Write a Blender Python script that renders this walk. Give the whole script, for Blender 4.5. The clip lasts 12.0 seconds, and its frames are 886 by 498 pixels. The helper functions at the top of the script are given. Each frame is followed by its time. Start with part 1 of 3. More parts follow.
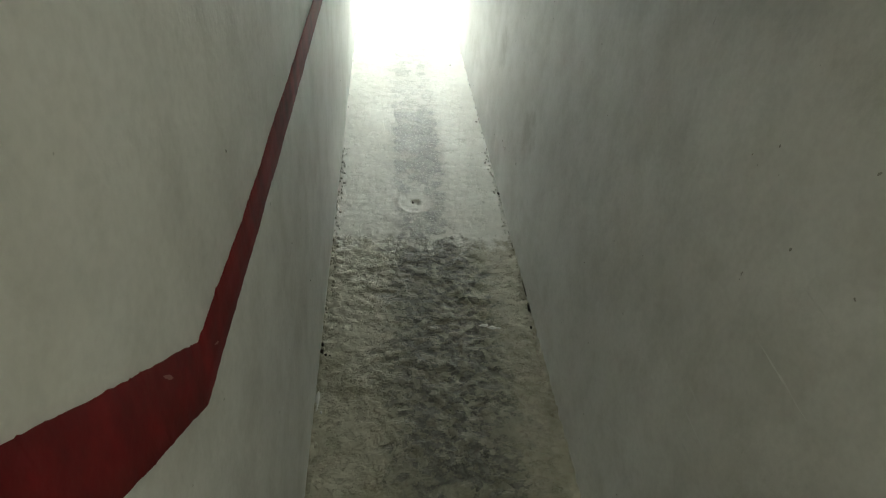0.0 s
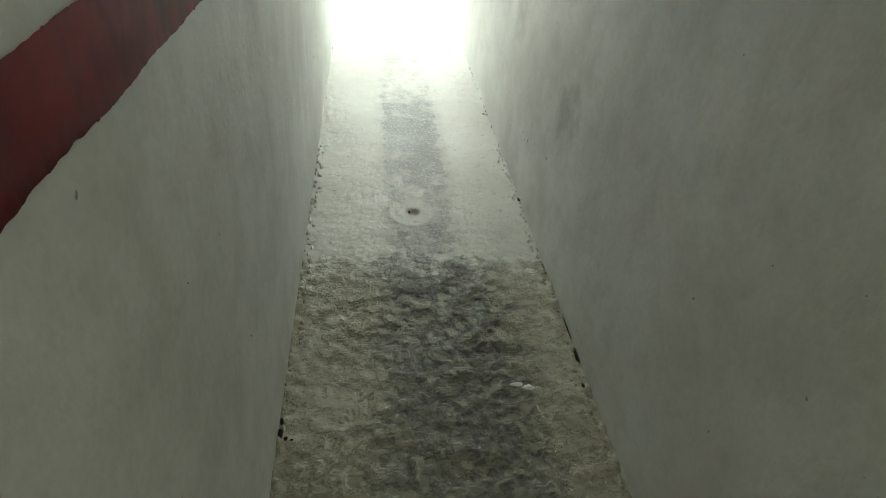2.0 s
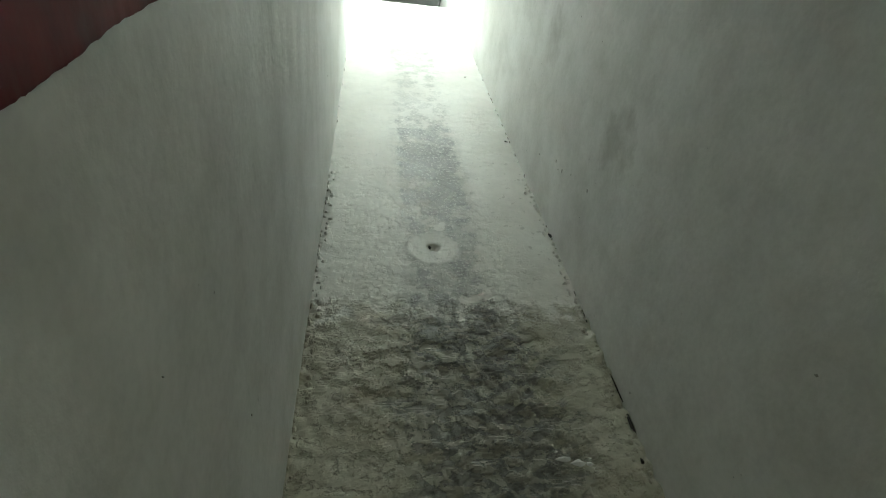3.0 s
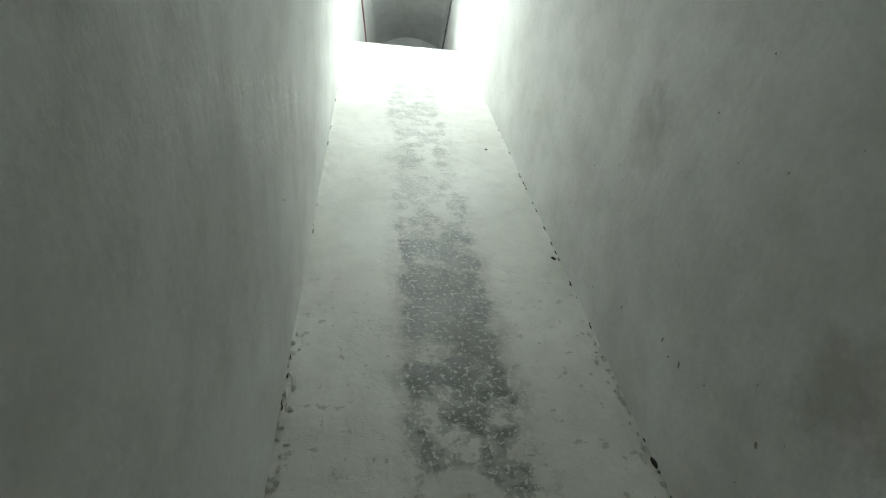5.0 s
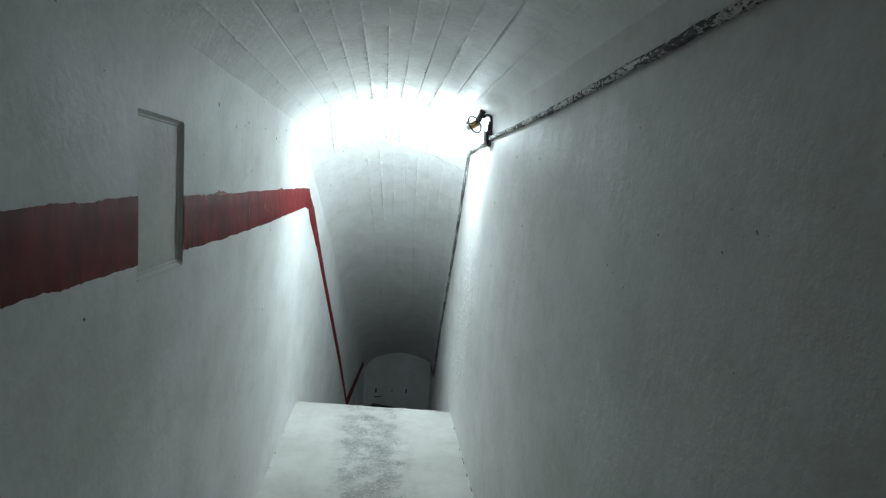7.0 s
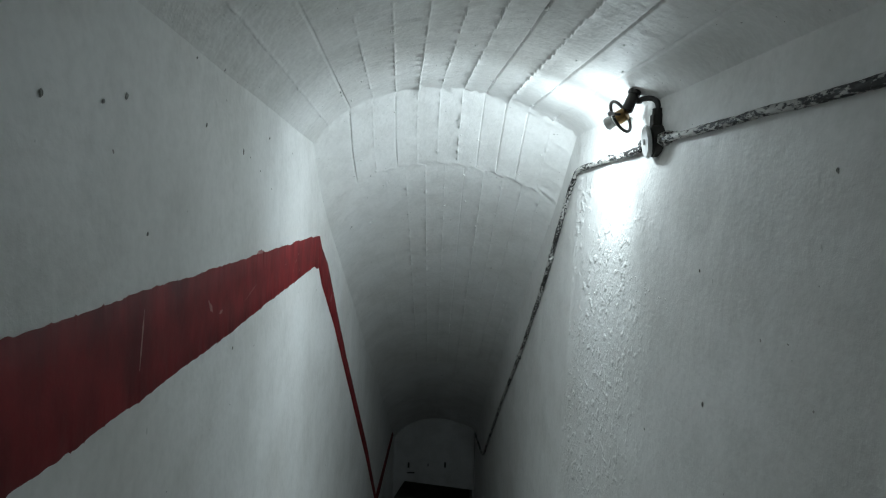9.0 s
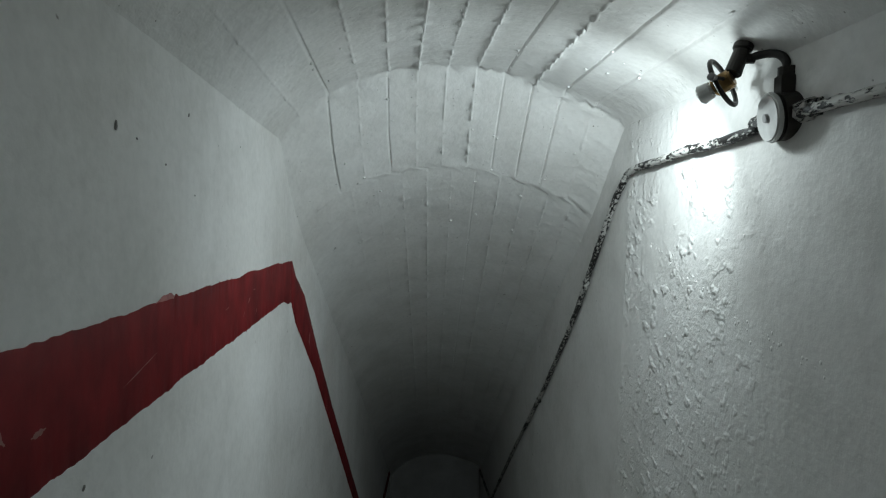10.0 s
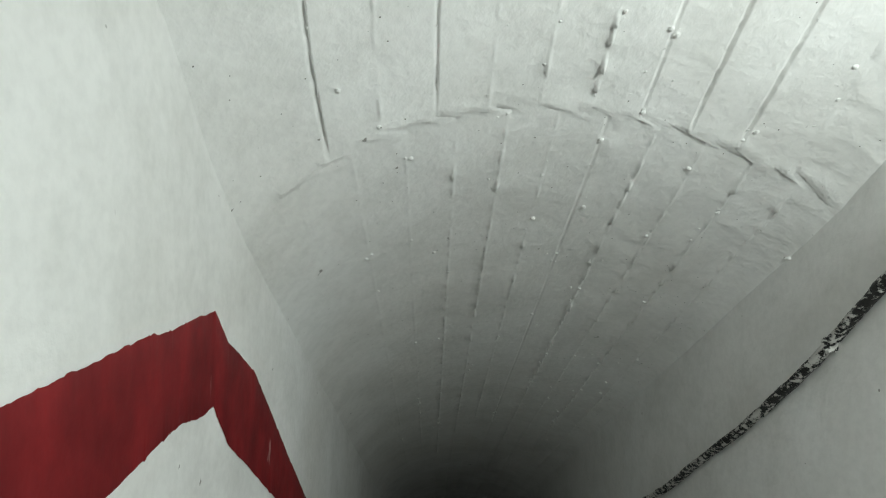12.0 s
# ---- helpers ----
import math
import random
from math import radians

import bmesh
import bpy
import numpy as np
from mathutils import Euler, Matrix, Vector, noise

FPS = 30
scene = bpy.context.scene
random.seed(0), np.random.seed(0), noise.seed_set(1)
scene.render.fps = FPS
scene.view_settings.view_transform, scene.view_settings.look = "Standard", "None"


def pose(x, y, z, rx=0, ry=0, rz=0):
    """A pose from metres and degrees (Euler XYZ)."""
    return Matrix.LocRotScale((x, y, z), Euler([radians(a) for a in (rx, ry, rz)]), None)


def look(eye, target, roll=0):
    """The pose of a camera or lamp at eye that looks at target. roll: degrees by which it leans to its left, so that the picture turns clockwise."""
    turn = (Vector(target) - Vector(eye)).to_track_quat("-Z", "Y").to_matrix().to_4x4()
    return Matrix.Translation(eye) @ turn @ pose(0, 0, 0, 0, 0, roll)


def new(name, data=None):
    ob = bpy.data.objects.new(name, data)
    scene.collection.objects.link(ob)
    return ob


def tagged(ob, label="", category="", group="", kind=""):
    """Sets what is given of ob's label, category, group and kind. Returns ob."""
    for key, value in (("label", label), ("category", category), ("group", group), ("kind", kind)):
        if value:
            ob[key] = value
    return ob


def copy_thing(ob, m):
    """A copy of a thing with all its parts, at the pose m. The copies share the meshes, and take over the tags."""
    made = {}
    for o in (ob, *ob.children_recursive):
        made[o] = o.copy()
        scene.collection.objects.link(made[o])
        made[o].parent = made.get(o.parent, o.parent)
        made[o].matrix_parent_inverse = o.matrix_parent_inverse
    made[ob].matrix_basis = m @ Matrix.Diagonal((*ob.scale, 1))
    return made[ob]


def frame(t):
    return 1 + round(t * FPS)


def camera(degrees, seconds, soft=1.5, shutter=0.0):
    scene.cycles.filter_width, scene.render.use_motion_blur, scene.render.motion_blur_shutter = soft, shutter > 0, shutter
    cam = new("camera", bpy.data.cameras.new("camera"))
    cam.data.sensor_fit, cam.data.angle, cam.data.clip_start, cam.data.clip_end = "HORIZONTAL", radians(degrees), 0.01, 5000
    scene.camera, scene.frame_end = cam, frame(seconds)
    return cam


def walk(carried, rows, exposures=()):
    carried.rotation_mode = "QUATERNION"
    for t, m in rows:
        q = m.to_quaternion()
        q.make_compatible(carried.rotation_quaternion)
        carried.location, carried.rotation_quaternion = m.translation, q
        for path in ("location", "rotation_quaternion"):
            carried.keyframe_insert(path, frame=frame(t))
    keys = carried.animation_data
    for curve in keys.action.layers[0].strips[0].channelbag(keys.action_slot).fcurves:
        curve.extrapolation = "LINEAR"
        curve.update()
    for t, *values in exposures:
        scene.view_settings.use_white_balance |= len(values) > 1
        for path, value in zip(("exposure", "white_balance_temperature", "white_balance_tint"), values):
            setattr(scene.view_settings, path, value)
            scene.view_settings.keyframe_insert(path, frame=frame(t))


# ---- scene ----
cam = camera(76.0, 12.0, soft=1.15)
PATH = [
    (0, (-0.256, -1.082, 2.099), (-0.034, 0.44, 0.821), 5.9),
    (0.4, (-0.222, -0.943, 2.047), (-0.002, 0.58, 0.769), 5.7),
    (1, (-0.258, -0.742, 1.875), (-0.035, 0.781, 0.598), 5.7),
    (1.5, (-0.207, -0.573, 1.705), (0.02, 0.954, 0.433), 5.7),
    (2, (-0.246, -0.401, 1.580), (0.015, 1.151, 0.346), 5.85),
    (2.5, (-0.28, -0.265, 1.499), (-0.036, 1.303, 0.282), 6.0),
    (2.7, (-0.319, -0.225, 1.474), (-0.053, 1.36, 0.284), 7.0),
    (4.5, (-0.316, 0.767, 1.299), (-0.062, 2.414, 0.193), 6.2),
    (5, (-0.279, 1.063, 1.319), (-0.020, 2.717, 0.225), 6),
    (5.5, (-0.212, 1.441, 1.376), (0.04, 3.185, 0.429), 5.6),
    (6, (-0.149, 1.946, 1.448), (0.089, 3.845, 0.865), 4.2),
    (6.5, (-0.028, 2.32, 1.48), (0.203, 4.284, 1.183), 3.1),
    (6.7, (0.017, 2.433, 1.494), (0.237, 4.407, 1.262), 3.7),
    (8.3, (-0.021, 3.607, 1.522), (0.122, 5.594, 1.346), 1.7),
    (8.5, (-0.064, 3.779, 1.518), (0.079, 5.767, 1.348), 1.7),
    (9, (-0.161, 4.132, 1.578), (-0.008, 6.122, 1.454), 1.6),
    (9.5, (-0.155, 4.41, 1.584), (0.011, 6.401, 1.497), 1.2),
    (10, (-0.163, 4.71, 1.579), (0.006, 6.702, 1.512), 0.9),
    (10.5, (-0.235, 4.991, 1.587), (-0.079, 6.984, 1.536), 0.9),
    (11, (-0.225, 5.292, 1.592), (-0.06, 7.284, 1.526), 0.8),
    (11.5, (-0.214, 5.584, 1.595), (-0.04, 7.575, 1.527), 0.8),
    (12, (-0.253, 5.848, 1.592), (-0.079, 7.84, 1.522), 0.8),
]
EXPOSURES = [(0.0, 4.2, 7100, 8), (1.5, 4.35, 7150, 7), (2.0, 4.4, 7150, 6), (2.7, 4.15, 6950, 2), (4.5, 3.6, 6850, 5), (5.5, 3.1, 6500, 6), (6.2, 1.85, 6150, 6), (6.7, 1.45, 6150, 6), (8.5, 0.4, 6250, 9), (9.5, -0.35, 6400, 10), (10.0, -0.75, 6550, 9), (10.5, -1.15, 6600, 10), (10.8, -0.9, 6700, 9), (11.2, -0.27, 6950, 10), (12.0, 0.07, 7050, 9)]
walk(cam, [(t, look(eye, target, roll)) for t, eye, target, roll in PATH], EXPOSURES)

# ---- light ----
world = bpy.data.worlds.new("world")
world.use_nodes = True
world.node_tree.nodes["Background"].inputs[0].default_value = (0.0, 0.0, 0.0, 1)
world.node_tree.nodes["Background"].inputs[1].default_value = 0.0
scene.world = world


def bulb_light(name, at, watts, radius, colour):
    data = bpy.data.lights.new(name, "POINT")
    data.energy, data.shadow_soft_size, data.color = watts, radius, colour
    ob = new(name, data)
    ob.location = at
    return ob


LAMP = Vector((0.435, 5.885, 1.862))
BULB_AIM = Vector((-0.30, 0.88, -0.55))
bulb_light("bulb_light", LAMP, 1.5, 0.022, (0.86, 1.0, 1.04))
# the bulb's opaque neck throws most of its light forwards
front = bpy.data.lights.new("bulb_front", "SPOT")
front.energy, front.shadow_soft_size, front.color = 27.0, 0.022, (0.86, 1.0, 1.04)
front.spot_size, front.spot_blend = radians(172), 1.0
front_ob = new("bulb_front", front)
front_ob.matrix_world = look(LAMP, LAMP + BULB_AIM)
# and some of it past the socket, down and back along the corridor
side = bpy.data.lights.new("bulb_side", "SPOT")
side.energy, side.shadow_soft_size, side.color = 4.2, 0.022, (0.86, 1.0, 1.04)
side.spot_size, side.spot_blend = radians(178), 1.0
side_ob = new("bulb_side", side)
side_ob.matrix_world = look(LAMP, LAMP + Vector((-0.30, -0.20, -0.95)))
bulb_light("bulb_light", (0.30, -2.05, 3.42), 1.05, 0.022, (0.95, 1.0, 0.86))   # unseen second lamp over the upper flight, added for warm light on near walls

# ---- plan ----
HALF_L, HALF_R = -0.525, 0.53
BEND, LEAN = 6.45, 0.072         # the lower flight turns a little to the right from here
WBEND, WLEAN = 6.72, 0.077
BATTER = 0.025                   # the east wall leans outwards
FOOT = -0.30                     # foot of the upper flight
END_Y = 11.25
LOW_Z = -2.90
BACK_Y = -3.6


def west(y):
    return HALF_L + max(0.0, y - WBEND) * WLEAN


def east(y, z=0.0):
    return HALF_R + max(0.0, y - BEND) * LEAN + BATTER * min(max(z, 0.0), 2.2)


def follow(points, y):
    for (y0, z0), (y1, z1) in zip(points, points[1:]):
        if y <= y1:
            return z0 + (z1 - z0) * (y - y0) / (y1 - y0)
    return points[-1][1]


CROWN = [(-6.0, 6.9), (0.0, 2.105), (6.53, 2.105), (6.87, 1.815), (12.0, -1.54)]
RISE = 0.19


def crown(y):
    if 6.72 < y < 7.12:
        return sum(follow(CROWN, y + d) for d in (-0.12, -0.06, 0.0, 0.06, 0.12)) / 5
    return follow(CROWN, y)


def sag(s):
    """Drop of the vault below its crown, from -1 at the west wall to 1 at the east wall."""
    if s < 0:
        return 0.18 * s * s + 0.09 * s ** 6
    return 0.22 * s * s - 0.075 * s ** 4 + 0.05 * s ** 14


# ---- materials ----
def material(name):
    m = bpy.data.materials.new(name)
    m.use_nodes = True
    nt = m.node_tree
    return m, nt, nt.nodes["Principled BSDF"]


def node(nt, kind, **values):
    n = nt.nodes.new(kind)
    for key, value in values.items():
        n.inputs[key].default_value = value
    return n


def coords(nt, scale=(1, 1, 1)):
    c = nt.nodes.new("ShaderNodeTexCoord")
    mp = nt.nodes.new("ShaderNodeMapping")
    mp.inputs["Scale"].default_value = scale
    nt.links.new(c.outputs["Object"], mp.inputs["Vector"])
    return mp.outputs[0]


def noise_tex(nt, vec, scale, detail=4.0, rough=0.55):
    n = node(nt, "ShaderNodeTexNoise", Scale=scale, Detail=detail, Roughness=rough)
    nt.links.new(vec, n.inputs["Vector"])
    return n.outputs["Fac"]


def ramp(nt, fac, stops):
    r = nt.nodes.new("ShaderNodeValToRGB")
    els = r.color_ramp.elements
    while len(els) < len(stops):
        els.new(0.5)
    for e, (pos, col) in zip(els, stops):
        e.position = pos
        e.color = (*col, 1) if len(col) == 3 else col
    nt.links.new(fac, r.inputs[0])
    return r.outputs[0]


def grey(v):
    return (v, v, v)


def mix(nt, fac, a, b, how="MIX"):
    m = nt.nodes.new("ShaderNodeMix")
    m.data_type, m.blend_type = "RGBA", how
    for sock, val in ((m.inputs[0], fac), (m.inputs[6], a), (m.inputs[7], b)):
        if isinstance(val, (int, float)):
            sock.default_value = val
        elif isinstance(val, tuple):
            sock.default_value = (*val, 1)
        else:
            nt.links.new(val, sock)
    return m.outputs[2]


def maths(nt, how, a, b=0.0, clamp=False):
    m = nt.nodes.new("ShaderNodeMath")
    m.operation, m.use_clamp = how, clamp
    for sock, val in zip(m.inputs, (a, b)):
        if isinstance(val, (int, float)):
            sock.default_value = val
        else:
            nt.links.new(val, sock)
    return m.outputs[0]


def relief(nt, bsdf, heights):
    """heights: (socket, metres), chained bumps."""
    last = None
    for h, metres in heights:
        b = node(nt, "ShaderNodeBump", Strength=1.0, Distance=metres)
        nt.links.new(h, b.inputs["Height"])
        if last:
            nt.links.new(last, b.inputs["Normal"])
        last = b.outputs[0]
    nt.links.new(last, bsdf.inputs["Normal"])


def between(nt, value, low, high, soft):
    """1 where low < value < high, with soft ends."""
    up = node(nt, "ShaderNodeMapRange")
    up.interpolation_type = "SMOOTHSTEP"
    up.inputs["From Min"].default_value, up.inputs["From Max"].default_value = low - soft, low + soft
    nt.links.new(value, up.inputs["Value"])
    down = node(nt, "ShaderNodeMapRange")
    down.interpolation_type = "SMOOTHSTEP"
    down.inputs["From Min"].default_value, down.inputs["From Max"].default_value = high - soft, high + soft
    down.inputs["To Min"].default_value, down.inputs["To Max"].default_value = 1.0, 0.0
    nt.links.new(value, down.inputs["Value"])
    return maths(nt, "MULTIPLY", up.outputs[0], down.outputs[0])


def axes(nt, vec):
    s = nt.nodes.new("ShaderNodeSeparateXYZ")
    nt.links.new(vec, s.inputs[0])
    return s.outputs


def whitewash(name, lumps=None, blots=(), base=0.88, tint=(1.0, 1.0, 0.985), stains=0.13, pits=False):
    """Old whitewashed plaster. lumps: (y0, y1) of a stretch with coarse lumpy plaster."""
    m, nt, p = material(name)
    v = coords(nt)
    streaky = coords(nt, (1, 1, 0.22))
    cloud = noise_tex(nt, v, 1.6, 5)
    streak = noise_tex(nt, streaky, 7, 5, 0.6)
    grain = noise_tex(nt, v, 55, 4, 0.6)
    col = ramp(nt, cloud, [(0.3, tuple(base * (1 - stains) * c for c in (1.0, 0.985, 0.95))), (0.62, tuple(base * c for c in tint))])
    mottle = noise_tex(nt, v, 6.5, 8, 0.68)
    col = mix(nt, 0.4, col, ramp(nt, mottle, [(0.34, (0.74, 0.74, 0.72)), (0.56, grey(1.0))]), "MULTIPLY")
    col = mix(nt, 0.3, col, ramp(nt, streak, [(0.3, grey(0.90)), (0.6, grey(1.0))]), "MULTIPLY")
    col = mix(nt, 0.3, col, ramp(nt, grain, [(0.3, grey(0.8)), (0.6, grey(1.0))]), "MULTIPLY")
    for at, size, tone in blots:
        near = nt.nodes.new("ShaderNodeVectorMath")
        near.operation = "DISTANCE"
        nt.links.new(v, near.inputs[0])
        near.inputs[1].default_value = at
        d = maths(nt, "ADD", near.outputs["Value"], maths(nt, "MULTIPLY", maths(nt, "SUBTRACT", noise_tex(nt, v, 9, 5, 0.65), 0.5), size * 2.2))
        col = mix(nt, ramp(nt, maths(nt, "DIVIDE", d, size * 2), [(0.1, grey(0.5)), (0.5, grey(0))]), col, tone)
    specks = noise_tex(nt, v, 38, 2, 0.5)
    col = mix(nt, ramp(nt, specks, [(0.765, grey(0)), (0.785, grey(0.75))]), col, (0.18, 0.165, 0.145))
    if pits:
        pit = nt.nodes.new("ShaderNodeTexVoronoi")
        pit.inputs["Scale"].default_value = 42
        nt.links.new(v, pit.inputs["Vector"])
        hole = maths(nt, "MULTIPLY", ramp(nt, pit.outputs["Distance"], [(0.045, grey(1)), (0.07, grey(0))]), ramp(nt, noise_tex(nt, v, 6, 3), [(0.47, grey(0)), (0.56, grey(1))]))
        col = mix(nt, hole, col, (0.12, 0.11, 0.10))
    scuffs = noise_tex(nt, coords(nt, (1, 1.0, 0.3)), 36, 3, 0.6)
    col = mix(nt, ramp(nt, scuffs, [(0.745, grey(0)), (0.775, grey(0.4))]), col, (0.25, 0.24, 0.22))
    nt.links.new(col, p.inputs["Base Color"])
    nt.links.new(ramp(nt, grain, [(0.3, grey(0.62)), (0.7, grey(0.45))]), p.inputs["Roughness"])
    p.inputs["Specular IOR Level"].default_value = 0.35
    wavy = noise_tex(nt, coords(nt, (1, 1, 0.6)), 4.5, 3)
    swell = noise_tex(nt, coords(nt, (1, 1, 0.35)), 2.2, 2)
    hs = [(swell, 0.014), (wavy, 0.006), (streak, 0.0012), (grain, 0.0028 if pits else 0.0012)]
    if lumps:
        c = axes(nt, v)
        where = maths(nt, "MULTIPLY", maths(nt, "MULTIPLY", between(nt, c[1], lumps[0], 8.0, 0.3), between(nt, c[1], -9.0, lumps[1], 0.03)), ramp(nt, noise_tex(nt, v, 2.6, 2), [(0.36, grey(0)), (0.56, grey(1))]))
        lump = noise_tex(nt, v, 46, 5, 0.62)
        blob = noise_tex(nt, v, 27, 2, 0.5)
        hs += [(maths(nt, "MULTIPLY", where, lump), 0.0045), (maths(nt, "MULTIPLY", where, ramp(nt, blob, [(0.55, grey(0)), (0.70, grey(1))])), 0.004)]
    relief(nt, p, hs)
    return m


def floor_paint():
    m, nt, p = material("worn_white_floor_paint")
    v = coords(nt)
    c = axes(nt, v)
    rag = noise_tex(nt, v, 5.5, 6, 0.65)
    fine = noise_tex(nt, v, 30, 5, 0.65)
    flake = noise_tex(nt, v, 62, 3, 0.6)
    # trodden line down the middle, with fairly sharp sides, worn through in patches
    coarse = noise_tex(nt, v, 11, 6, 0.7)
    wander = maths(nt, "MULTIPLY", maths(nt, "SUBTRACT", noise_tex(nt, coords(nt, (0.01, 1, 0)), 0.9, 2), 0.5), 0.10)
    off = maths(nt, "ABSOLUTE", maths(nt, "SUBTRACT", c[0], maths(nt, "ADD", wander, 0.012)))
    off = maths(nt, "ADD", off, maths(nt, "MULTIPLY", maths(nt, "SUBTRACT", rag, 0.5), 0.16))
    off = maths(nt, "ADD", off, maths(nt, "MULTIPLY", maths(nt, "SUBTRACT", fine, 0.5), 0.05))
    strip = ramp(nt, off, [(0.15, grey(1)), (0.17, grey(0.45)), (0.23, grey(0))])
    heavy = maths(nt, "MULTIPLY", between(nt, c[1], 2.15, 3.15, 0.14), 0.12)
    heavy = maths(nt, "ADD", heavy, maths(nt, "MULTIPLY", between(nt, c[1], 1.4, 2.1, 0.1), 0.03))
    heavy = maths(nt, "ADD", heavy, maths(nt, "MULTIPLY", between(nt, c[1], 4.6, 6.15, 0.25), 0.05))
    patchy = maths(nt, "ADD", noise_tex(nt, v, 8, 7, 0.66), heavy)
    patch = ramp(nt, patchy, [(0.48, grey(0)), (0.505, grey(0.5)), (0.57, grey(0.65)), (0.60, grey(1))])
    spots = ramp(nt, noise_tex(nt, v, 24, 3, 0.55), [(0.60, grey(0)), (0.63, grey(0.8))])
    patch = maths(nt, "MAXIMUM", patch, maths(nt, "MULTIPLY", spots, maths(nt, "MULTIPLY", heavy, 9.0), True))
    disc = nt.nodes.new("ShaderNodeVectorMath")
    disc.operation = "DISTANCE"
    nt.links.new(v, disc.inputs[0])
    disc.inputs[1].default_value = (-0.031, 1.88, 0.0)
    far = maths(nt, "ADD", disc.outputs["Value"], maths(nt, "MULTIPLY", maths(nt, "SUBTRACT", coarse, 0.5), 0.06))
    mend = ramp(nt, far, [(0.105, grey(1)), (0.125, grey(0))])
    worn = maths(nt, "MULTIPLY", strip, maths(nt, "ADD", 0.16, maths(nt, "MULTIPLY", patch, 0.84)))
    worn = maths(nt, "MULTIPLY", worn, maths(nt, "SUBTRACT", 1.0, maths(nt, "MULTIPLY", mend, 0.85)))
    worn = maths(nt, "MULTIPLY", worn, maths(nt, "SUBTRACT", 1.0, maths(nt, "MULTIPLY", between(nt, c[1], 3.4, 9.0, 0.3), 0.35)))
    crust = ramp(nt, maths(nt, "ADD", noise_tex(nt, coords(nt, (1, 1.5, 1)), 17, 7, 0.68), maths(nt, "MULTIPLY", maths(nt, "SUBTRACT", noise_tex(nt, v, 3.2, 2), 0.5), 0.35)), [(0.475, grey(0)), (0.50, grey(1))])
    first = maths(nt, "ADD", c[1], maths(nt, "MULTIPLY", maths(nt, "SUBTRACT", coarse, 0.5), 0.7))
    early = between(nt, first, -3.0, 1.46, 0.07)
    middle = maths(nt, "SUBTRACT", 0.33, maths(nt, "ABSOLUTE", maths(nt, "SUBTRACT", c[0], 0.06)))
    grime = maths(nt, "ADD", maths(nt, "MULTIPLY", middle, 2.6), maths(nt, "MULTIPLY", maths(nt, "SUBTRACT", rag, 0.5), 1.2))
    grime = maths(nt, "ADD", grime, maths(nt, "MULTIPLY", maths(nt, "SUBTRACT", coarse, 0.5), 0.8))
    grime = ramp(nt, grime, [(0.0, grey(0)), (0.25, grey(0.7)), (0.5, grey(1))])
    paint = ramp(nt, noise_tex(nt, v, 2.2, 4), [(0.3, (0.62, 0.605, 0.555)), (0.65, (0.76, 0.75, 0.705))])
    paint = mix(nt, 0.35, paint, ramp(nt, coarse, [(0.36, grey(0.72)), (0.56, grey(1))]), "MULTIPLY")
    bare = ramp(nt, coarse, [(0.36, (0.13, 0.13, 0.12)), (0.6, (0.28, 0.28, 0.262))])
    bare = mix(nt, ramp(nt, flake, [(0.57, grey(0)), (0.59, grey(0.9))]), bare, (0.62, 0.61, 0.58))
    col = mix(nt, worn, paint, bare)
    specks = ramp(nt, noise_tex(nt, v, 26, 3, 0.6), [(0.62, grey(0)), (0.66, grey(0.55))])
    col = mix(nt, maths(nt, "MULTIPLY", specks, between(nt, c[1], 1.2, 2.9, 0.5)), col, (0.30, 0.285, 0.25))
    yellow = ramp(nt, rag, [(0.34, (0.40, 0.38, 0.30)), (0.62, (0.58, 0.56, 0.47))])
    yellow = mix(nt, maths(nt, "MULTIPLY", maths(nt, "SUBTRACT", 1.0, crust), 0.22), yellow, (0.24, 0.22, 0.16))
    dirt = ramp(nt, fine, [(0.36, (0.14, 0.14, 0.13)), (0.60, (0.25, 0.25, 0.232))])
    dirt = mix(nt, crust, dirt, ramp(nt, coarse, [(0.36, (0.20, 0.19, 0.158)), (0.60, (0.35, 0.336, 0.285))]))
    old = mix(nt, early, col, mix(nt, grime, yellow, dirt))
    nt.links.new(old, p.inputs["Base Color"])
    nt.links.new(ramp(nt, rag, [(0.3, grey(0.42)), (0.7, grey(0.65))]), p.inputs["Roughness"])
    relief(nt, p, [(coarse, 0.0012), (maths(nt, "MULTIPLY", early, crust), 0.0045), (maths(nt, "MULTIPLY", early, coarse), 0.0015), (fine, 0.001), (flake, 0.0006), (patch, 0.0014)])
    return m


def red_paint():
    m, nt, p = material("red_wall_paint")
    v = coords(nt)
    brush = noise_tex(nt, coords(nt, (1, 1.0, 0.5)), 14, 5, 0.6)
    cloud = noise_tex(nt, v, 7, 5)
    col = ramp(nt, brush, [(0.3, (0.12, 0.008, 0.010)), (0.66, (0.25, 0.016, 0.019))])
    col = mix(nt, 0.5, col, ramp(nt, cloud, [(0.3, grey(0.7)), (0.65, grey(1))]), "MULTIPLY")
    scratch = noise_tex(nt, coords(nt, (1, 1.6, 0.35)), 17, 3, 0.6)
    col = mix(nt, ramp(nt, scratch, [(0.73, grey(0)), (0.77, grey(0.5))]), col, (0.6, 0.42, 0.4))
    nt.links.new(col, p.inputs["Base Color"])
    p.inputs["Roughness"].default_value = 0.6
    p.inputs["Specular IOR Level"].default_value = 0.25
    relief(nt, p, [(brush, 0.0006), (cloud, 0.004)])
    return m


